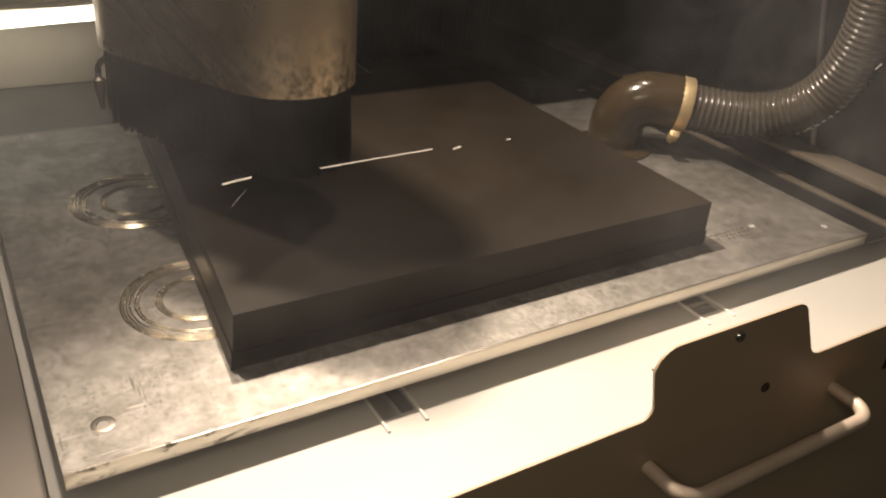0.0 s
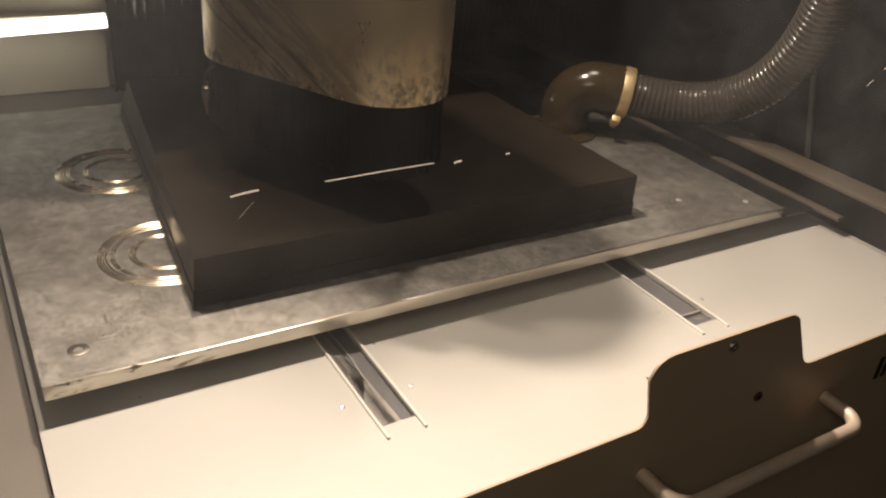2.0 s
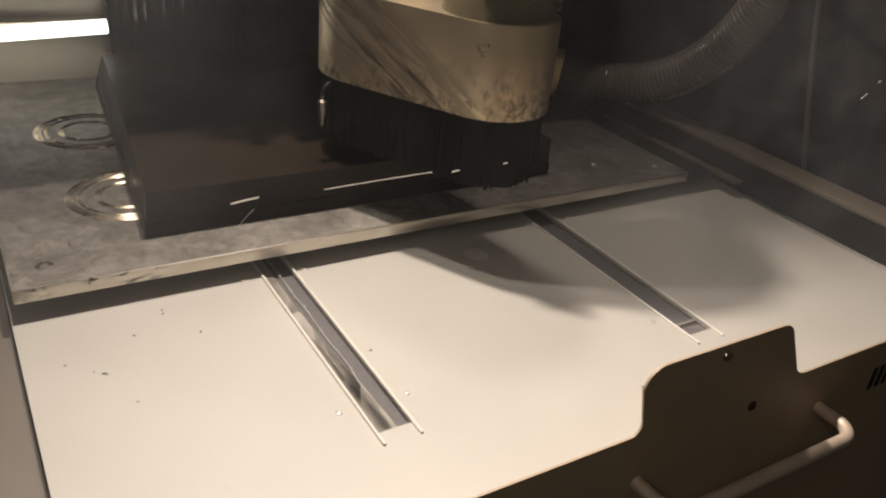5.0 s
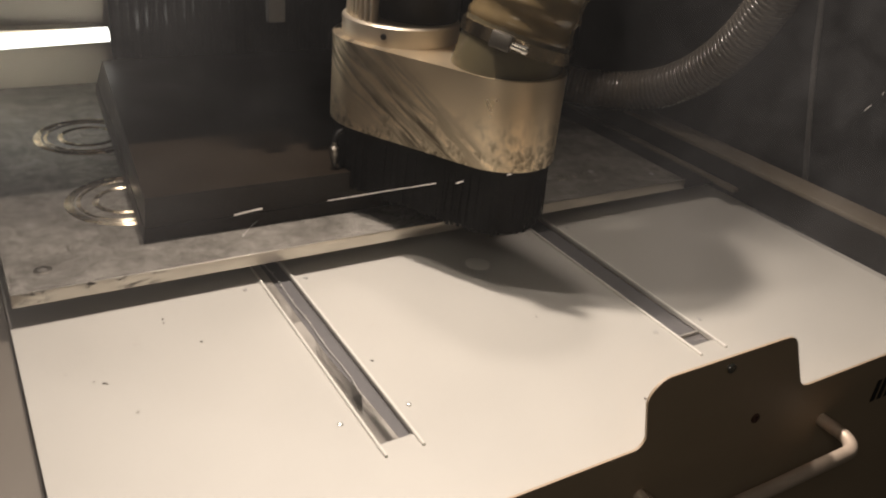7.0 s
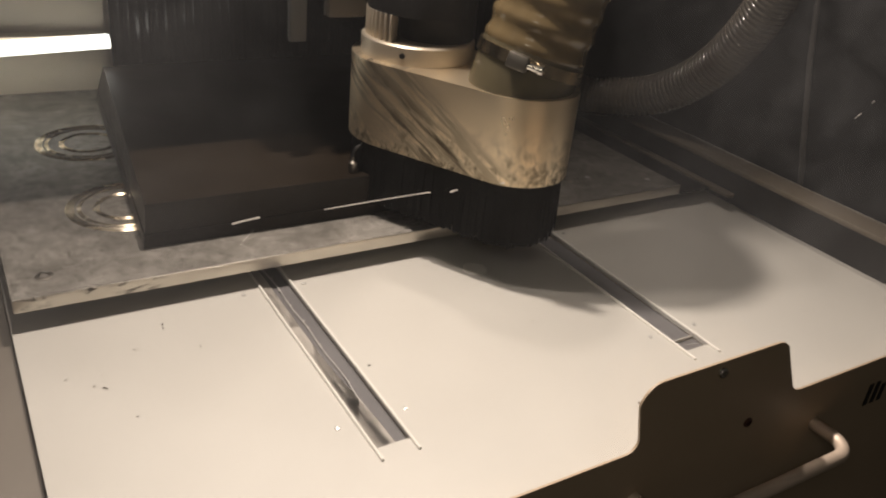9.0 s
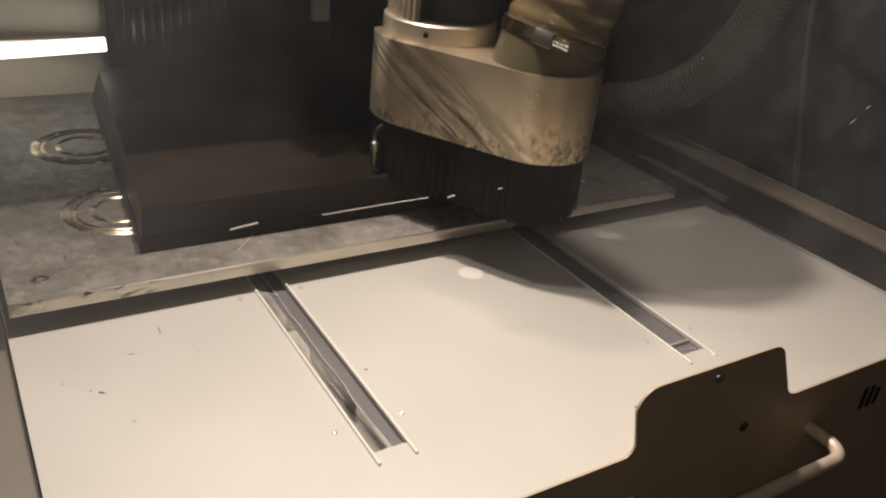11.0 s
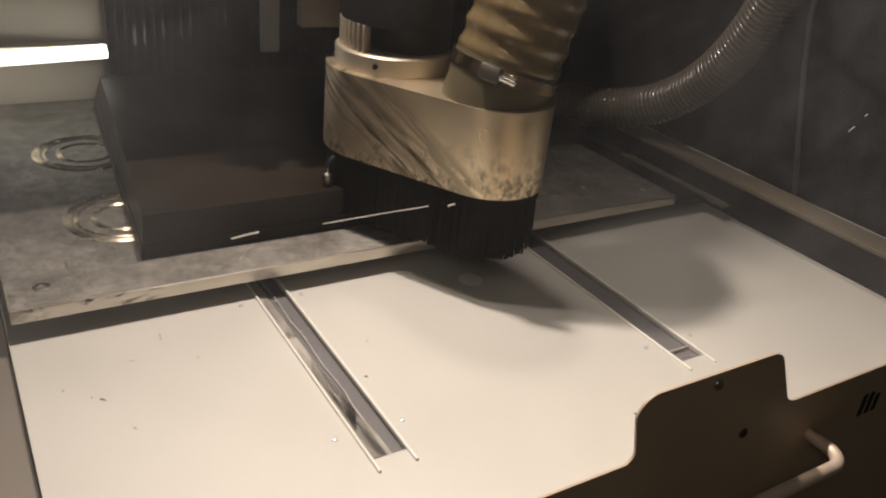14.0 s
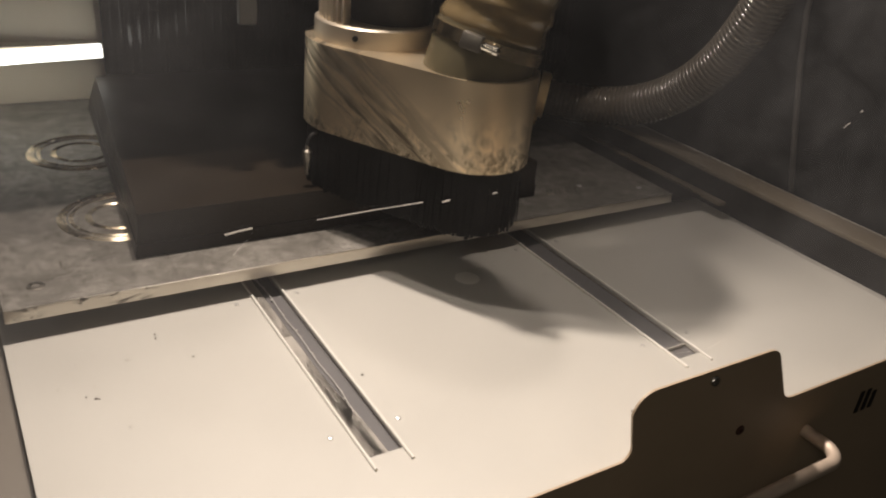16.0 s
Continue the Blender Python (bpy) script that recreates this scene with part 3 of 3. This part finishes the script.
tagged(part("dimples", bm, RING_METAL, table, "rows of small bright dimples beside the block"), kind="stuff")
grown(table)

block = tagged(new("work_block"), "large dark matt block lying on the aluminium table", "workpiece")


def tapered(bm, low, high, z0, z1):
    """A solid between two outlines of as many corners."""
    a, b = [bm.verts.new((x, y, z0)) for x, y in low], [bm.verts.new((x, y, z1)) for x, y in high]
    k = len(low)
    bm.faces.new(a[::-1]), bm.faces.new(b)
    for i in range(k):
        bm.faces.new((a[i], a[(i + 1) % k], b[(i + 1) % k], b[i]))
    return bm


bm = tapered(bmesh.new(), [(-0.119, 0.0655), (0.451, 0.0655), (0.447, 0.62), (-0.070, 0.62)], [(-0.117, 0.0650), (0.449, 0.0650), (0.446, 0.62), (-0.058, 0.62)], 0.0655, 0.103)
part("slab", bevelled(bm, 0.0012), GRAPHITE, block, "dark upper slab with sloping side")
bm = tapered(bmesh.new(), [(-0.1215, 0.0650), (0.453, 0.0650), (0.448, 0.62), (-0.074, 0.62)], [(-0.1205, 0.0645), (0.4525, 0.0645), (0.448, 0.62), (-0.071, 0.62)], 0.0472, 0.0650)
part("base_slab", bevelled(bm, 0.0012), GRAPHITE, block, "dark lower slab under a fine joint")
grown(block)

# ---------------------------------------------------------------- milling head with its hood
head = tagged(new("milling_head"), "hanging milling spindle with streaked aluminium dust hood and brush", "milling head")
C1, C2, R1, R2 = Vector((0.2256, 0.428)), Vector((0.288, 0.275)), 0.085, 0.069
HOOD_LOW, HOOD_TOP = 0.139, 0.246


def obround(inset, k=28):
    """The hood's outline in plan: two unequal half rounds joined by straight sides."""
    way = C2 - C1
    start, open_angle = math.atan2(way.y, way.x), math.acos((R1 - R2) / way.length)
    pts = []
    for c, r, a0, a1 in ((C2, R2 - inset, start - open_angle, start + open_angle), (C1, R1 - inset, start + open_angle, start + 2 * math.pi - open_angle)):
        pts += [c + r * Vector((math.cos(a), math.sin(a))) for a in (a0 + (a1 - a0) * i / k for i in range(k + 1))]
    return [tuple(p) for p in pts]


bm = bmesh.new()
outline_solid(bm, obround(0.0), HOOD_LOW, HOOD_TOP)
part("hood", bevelled(bm, 0.002, 2, 60), SHOE_METAL, head, "oval aluminium dust hood with dark oily streaks")


def bristles():
    """Rows of thin tapered hairs hanging under the hood's edge."""
    bm = bmesh.new()
    rng = random.Random(5)
    for inset, k in ((0.006, 420), (0.009, 300)):
        line = [Vector(p) for p in obround(inset, 40)]
        lengths = [(line[(i + 1) % len(line)] - line[i]).length for i in range(len(line))]
        total = sum(lengths)
        for n in range(k):
            d = total * (n + rng.random()) / k
            i = 0
            while d > lengths[i]:
                d -= lengths[i]
                i += 1
            p = line[i].lerp(line[(i + 1) % len(line)], d / lengths[i])
            way = (line[(i + 1) % len(line)] - line[i]).normalized()
            wide, drop = rng.uniform(0.0025, 0.0042), rng.uniform(0.078, 0.084)
            foot = Vector((p.x + rng.uniform(-0.004, 0.004), p.y + rng.uniform(-0.004, 0.004), HOOD_LOW - drop))
            out = Vector((way.y, -way.x))
            top = [bm.verts.new((p.x + s * way.x * wide + o * out.x * 0.001, p.y + s * way.y * wide + o * out.y * 0.001, HOOD_LOW + 0.002)) for s, o in ((-1, -1), (1, -1), (1, 1), (-1, 1))]
            low = [bm.verts.new((foot.x + s * way.x * wide * 0.6, foot.y + s * way.y * wide * 0.6, foot.z)) for s in (-1, 1)]
            bm.faces.new((top[0], top[1], low[1], low[0])), bm.faces.new((top[2], top[3], low[0], low[1]))
            bm.faces.new((top[1], top[2], low[1])), bm.faces.new((top[3], top[0], low[0]))
    return bm


tagged(part("brush_skirt", bristles(), BRISTLE, head, "black bristle skirt under the hood", 0), kind="stuff")
bm = bmesh.new()
outline_solid(bm, obround(0.0105), HOOD_LOW - 0.077, HOOD_LOW)
part("inner_skirt", bm, BRISTLE, head, "black inner brush body")
at = pose(C1.x, C1.y, 0)
bm = bmesh.new()
lathe(bm, [(0.074, HOOD_TOP - 0.002), (0.074, HOOD_TOP + 0.022), (0.072, HOOD_TOP + 0.024), (0.050, HOOD_TOP + 0.024)], 48, at)
part("flange_ring", bm, ALU, head, "turned aluminium clamping ring")
bm = bmesh.new()
lathe(bm, [(0.0035, -0.001), (0.0035, 0.001), (0.003, 0.0012)], 12, at @ pose(-0.052, -0.0535, HOOD_TOP + 0.012) @ pose(0, 0, 0, 90, 0, -45))
part("set_screw", bm, RUBBER, head, "dark set screw in the ring")
bm = bmesh.new()
lathe(bm, [(0.050, HOOD_TOP + 0.02), (0.053, HOOD_TOP + 0.03), (0.053, 0.76), (0.05, 0.78)], 40, at @ pose(0.018, -0.008, 0))
part("spindle_body", bm, RUBBER, head, "black spindle body")
for k in range(14):
    a = radians(118 + 7 * k)
    bm = bmesh.new()
    box(bm, 0.054, 0.069, -0.0016, 0.0016, HOOD_TOP + 0.023, HOOD_TOP + 0.058)
    bmesh.ops.transform(bm, matrix=at @ pose(0, 0, 0, 0, 0, math.degrees(a)), verts=bm.verts)
    part("fin", bevelled(bm, 0.0006), ALU, head, "upright aluminium cooling fin")
bm = bmesh.new()
lathe(bm, [(0.055, HOOD_TOP + 0.055), (0.068, HOOD_TOP + 0.057), (0.068, HOOD_TOP + 0.20), (0.066, HOOD_TOP + 0.205)], 40, at)
part("spindle_collar", bm, RUBBER, head, "black collar above the fins")
bm = bmesh.new()
lathe(bm, [(0.0022, 0.072), (0.0030, 0.080), (0.0055, 0.092), (0.0062, 0.094), (0.0062, 0.104), (0.0030, 0.107), (0.0030, 0.112)], 14, pose(0.134, 0.415, 0.004))
nozzle = part("air_nozzle", bm, DULL_STEEL, head, "small grey air nozzle beside the brush")
bm = bmesh.new()
sweep(bm, [(0.134, 0.415, 0.114), (0.135, 0.415, 0.122), (0.139, 0.415, 0.128), (0.146, 0.416, 0.131), (0.155, 0.418, 0.131)], 0.0030, 10)
part("air_tube", bm, RUBBER, nozzle, "short bent black air tube")

lean = pose(C2.x - 0.004, C2.y, HOOD_TOP, 0, 15, -8)
bm = bmesh.new()
lathe(bm, [(0.0625, -0.016), (0.0625, 0.045), (0.061, 0.047)], 40, lean)
part("hose_port", bm, OLIVE, head, "olive brown pipe stub")


def hose_turns(length, radius, pitch, depth, m, steps=36):
    bm = bmesh.new()
    profile, z = [], 0.0
    while z < length:
        for dz, dr in ((0.0, 0.0), (0.22, 0.35), (0.38, 0.9), (0.5, 1.0), (0.62, 0.9), (0.78, 0.35)):
            profile.append((radius - depth + depth * dr, z + pitch * dz))
        z += pitch
    return lathe(bm, profile, steps, m)




def bent(bm, start, radius, most, way):
    """Bends what stands above start towards way, then lets it run on straight."""
    for v in bm.verts:
        rise = v.co.z - start
        if rise > 0:
            turn = min(rise / radius, most)
            rest = rise - turn * radius
            out = v.co.xy.dot(way)
            side = v.co.xy - way * out
            out, up = radius - (radius - out) * math.cos(turn) + rest * math.sin(turn), start + (radius - out) * math.sin(turn) + rest * math.cos(turn)
            v.co = (side + way * out).to_3d() + Vector((0, 0, up))
    return bm


bm = bent(hose_turns(0.40, 0.0635, 0.027, 0.0036, Matrix()), 0.105, 0.095, radians(84), Vector((-0.34, 0.94)).normalized())
bmesh.ops.transform(bm, matrix=lean @ pose(0, 0, 0.034), verts=bm.verts)
part("suction_hose", bm, AMBER_HOSE, head, "amber ribbed suction hose")
bm = bmesh.new()
lathe(bm, [(0.0625, 0.024), (0.0655, 0.024), (0.0655, 0.038), (0.0625, 0.038)], 40, lean)
part("hose_clamp", bm, CLAMP_STEEL, head, "shiny steel hose clamp band")
bm = bmesh.new()
box(bm, -0.012, 0.012, -0.077, -0.064, 0.022, 0.040)
bmesh.ops.transform(bm, matrix=lean @ pose(0, 0, 0, 0, 0, -42), verts=bm.verts)
clamp_box = part("clamp_screw_box", bevelled(bm, 0.002), DULL_STEEL, head, "dark clamp screw housing")
bm = bmesh.new()
lathe(bm, [(0.0045, 0.0), (0.0045, 0.012), (0.0055, 0.013), (0.0055, 0.018), (0.004, 0.019)], 14, lean @ pose(0, 0, 0, 0, 0, -42) @ pose(0.012, -0.0705, 0.031, 0, 90, 0))
part("clamp_screw", bm, CHROME, clamp_box, "bright clamp screw")
bm = bmesh.new()
box(bm, 0.05, 0.35, 0.490, 0.534, 0.36, 0.80)
part("carriage_body", bevelled(bm, 0.003), BLACK_COVER, head, "black spindle carriage body")
bm = bmesh.new()
box(bm, 0.070, 0.092, 0.478, 0.4895, 0.253, 0.42)
part("bracket", bevelled(bm, 0.002), WALL_PAINT, head, "grey metal bracket")
bm = bmesh.new()
box(bm, 0.118, 0.170, 0.470, 0.4895, 0.284, 0.40)
part("bracket", bevelled(bm, 0.002), LEDGE_PAINT, head, "brown bracket block")

# ---------------------------------------------------------------- extraction elbow on the table and its hose
elbow = tagged(new("extraction_elbow"), "dark pipe elbow with a bright clamp standing on the table", "pipe elbow")
MOUTH, AXIS = Vector((0.6341, 0.3021, 0.1200)), Vector((0.765, -0.636, -0.10)).normalized()
flat = Vector((AXIS.x, AXIS.y, 0)).normalized()
leg = MOUTH - flat * 0.088
bm = bmesh.new()
path = [leg.xy.to_3d() + Vector((0, 0, z)) for z in (0.047, 0.078)]
path += [leg.xy.to_3d() + flat * 0.045 * (1 - math.cos(a)) + Vector((0, 0, 0.078 + 0.045 * math.sin(a))) for a in (i * math.pi / 20 for i in range(1, 11))]
path += [MOUTH - AXIS * 0.012, MOUTH + AXIS * 0.004]
sweep(bm, path, 0.0405, 28)
pipe = part("pipe", bm, PVC, elbow, "brown pipe bend")
bm = bmesh.new()
lathe(bm, [(0.046, 0.0472), (0.060, 0.0472), (0.060, 0.0515), (0.058, 0.0525), (0.0425, 0.0530)], 40, pose(leg.x, leg.y, 0))
part("foot_flange", bm, PVC, pipe, "flat brown foot flange")
clamp_at = Matrix.Translation(MOUTH) @ AXIS.to_track_quat("Z", "Y").to_matrix().to_4x4()
bm = bmesh.new()
lathe(bm, [(0.0385, -0.009), (0.0400, -0.009), (0.0405, -0.0075), (0.0408, -0.003), (0.0408, 0.003), (0.0405, 0.0075), (0.0400, 0.009), (0.0385, 0.009)], 40, clamp_at)
clamp = part("clamp", bm, GOLD_STEEL, elbow, "bright golden hose clamp")
bm = bmesh.new()
box(bm, -0.012, 0.010, -0.0070, 0.0070, 0.0395, 0.0490)
lathe(bm, [(0.0002, 0.0095), (0.0046, 0.0095), (0.0046, 0.0190), (0.0002, 0.0190)], 12, pose(0, 0, 0.0445, 0, 90, 0))
low = clamp_at.to_quaternion().inverted() @ Vector((-0.42, -0.50, -0.75))
bmesh.ops.transform(bm, matrix=clamp_at @ Matrix.Rotation(math.atan2(low.y, low.x), 4, "Z") @ pose(0, 0, 0, 0, 90, 0) @ pose(0, 0, 0, 0, 0, 90), verts=bm.verts)
part("screw_housing", bevelled(bm, 0.001), GOLD_STEEL, clamp, "small clamp screw and its housing")
grown(elbow)

RIBS = 104
HOSE_TOP = Vector((0.682, 0.170, 0.881))
hose = tagged(new("extraction_hose"), "smoky ribbed flexible hose from the elbow up out of sight", "hose")
rib_bm = bmesh.new()
lathe(rib_bm, [(0.0333, -0.0070), (0.0336, -0.0028), (0.0349, -0.0018), (0.0355, 0.0), (0.0349, 0.0018), (0.0336, 0.0028), (0.0333, 0.0070)], 32)
first_rib = part("rib", rib_bm, CLEAR_HOSE, hose)
ribs = [first_rib]
for k in range(RIBS - 1):
    ob = first_rib.copy()
    scene.collection.objects.link(ob)
    ribs.append(ob)


def hose_poses(shift):
    """The pose of each rib when the table stands shift metres from its rest."""
    a = Vector((0.654 + DRIFT * shift, 0.640 + shift, 0.1116))
    b, d = a + Vector((0.308, -0.255, -0.060)), HOSE_TOP
    c = d - Vector((0.056, 0.025, 0.358))
    fine = [(1 - s) ** 3 * a + 3 * s * (1 - s) ** 2 * b + 3 * s * s * (1 - s) * c + s ** 3 * d for s in (i / 300 for i in range(301))]
    run = [0.0]
    for p, q in zip(fine, fine[1:]):
        run.append(run[-1] + (q - p).length)
    out = []
    for k in range(RIBS):
        want, i = 0.0092 * k, 0
        while i < 299 and run[i + 1] < want:
            i += 1
        f = (want - run[i]) / (run[i + 1] - run[i])
        out.append(Matrix.Translation(fine[i].lerp(fine[i + 1], f)) @ (fine[i + 1] - fine[i]).to_track_quat("Z", "Y").to_matrix().to_4x4())
    return out


# cable on the side wall
bm = bmesh.new()
sweep(bm, [(1.013, 0.325, -0.02), (1.013, 0.361, 0.118), (1.012, 0.384, 0.212), (1.013, 0.402, 0.30), (1.013, 0.43, 0.9)], 0.005, 10)
tagged(made("wall_cable", bm, CABLE_GREY), "grey cable hanging down the dark side wall", "cable")

# ---------------------------------------------------------------- motion of the table, the head and the hose
TABLE = [(0, -0.306), (1, -0.2462), (2, -0.1864), (3, -0.1266), (4, -0.0668), (4.5, -0.0372), (5, -0.0105), (5.4, 0), (16, 0)]
DRIFT = -0.02
HEAD = [(0, -0.274, 0.095), (0.5, -0.247, 0.094), (1, -0.216, 0.090), (1.5, -0.190, 0.088), (2, -0.165, 0.087), (2.5, -0.140, 0.086),
        (3, -0.115, 0.084), (3.5, -0.089, 0.081), (4, -0.065, 0.079), (4.5, -0.042, 0.076), (5, -0.022, 0.066), (5.5, -0.010, 0.051), (6, -0.007, 0.038),
        (6.3, -0.007, 0.030), (6.5, -0.007, 0.026),
        (7, -0.007, 0.015), (7.5, -0.008, 0.004), (8, 0, 0), (8.5, 0.010, 0), (9, 0.023, 0), (9.5, 0.036, 0.003), (10, 0.046, 0.012),
        (10.5, 0.053, 0.024), (11, 0.058, 0.030), (11.5, 0.060, 0.026), (12, 0.060, 0.014), (12.5, 0.060, 0.003), (13, 0.053, 0), (13.5, 0.024, 0),
        (14, -0.010, 0.003), (14.5, -0.020, 0.003), (15, -0.022, 0.026), (15.5, -0.032, 0.048), (16, -0.032, 0.035)]


def motions():
    for thing in (table, block, elbow):
        walk(thing, [(t, pose(REST.x + DRIFT * dy, REST.y + dy, REST.z)) for t, dy in TABLE])
    walk(head, [(t, pose(dx, 0, dz)) for t, dx, dz in HEAD])
    stages = [(t, hose_poses(dy)) for t, dy in TABLE]
    for k, rib in enumerate(ribs):
        walk(rib, [(t, poses[k]) for t, poses in stages])


motions()
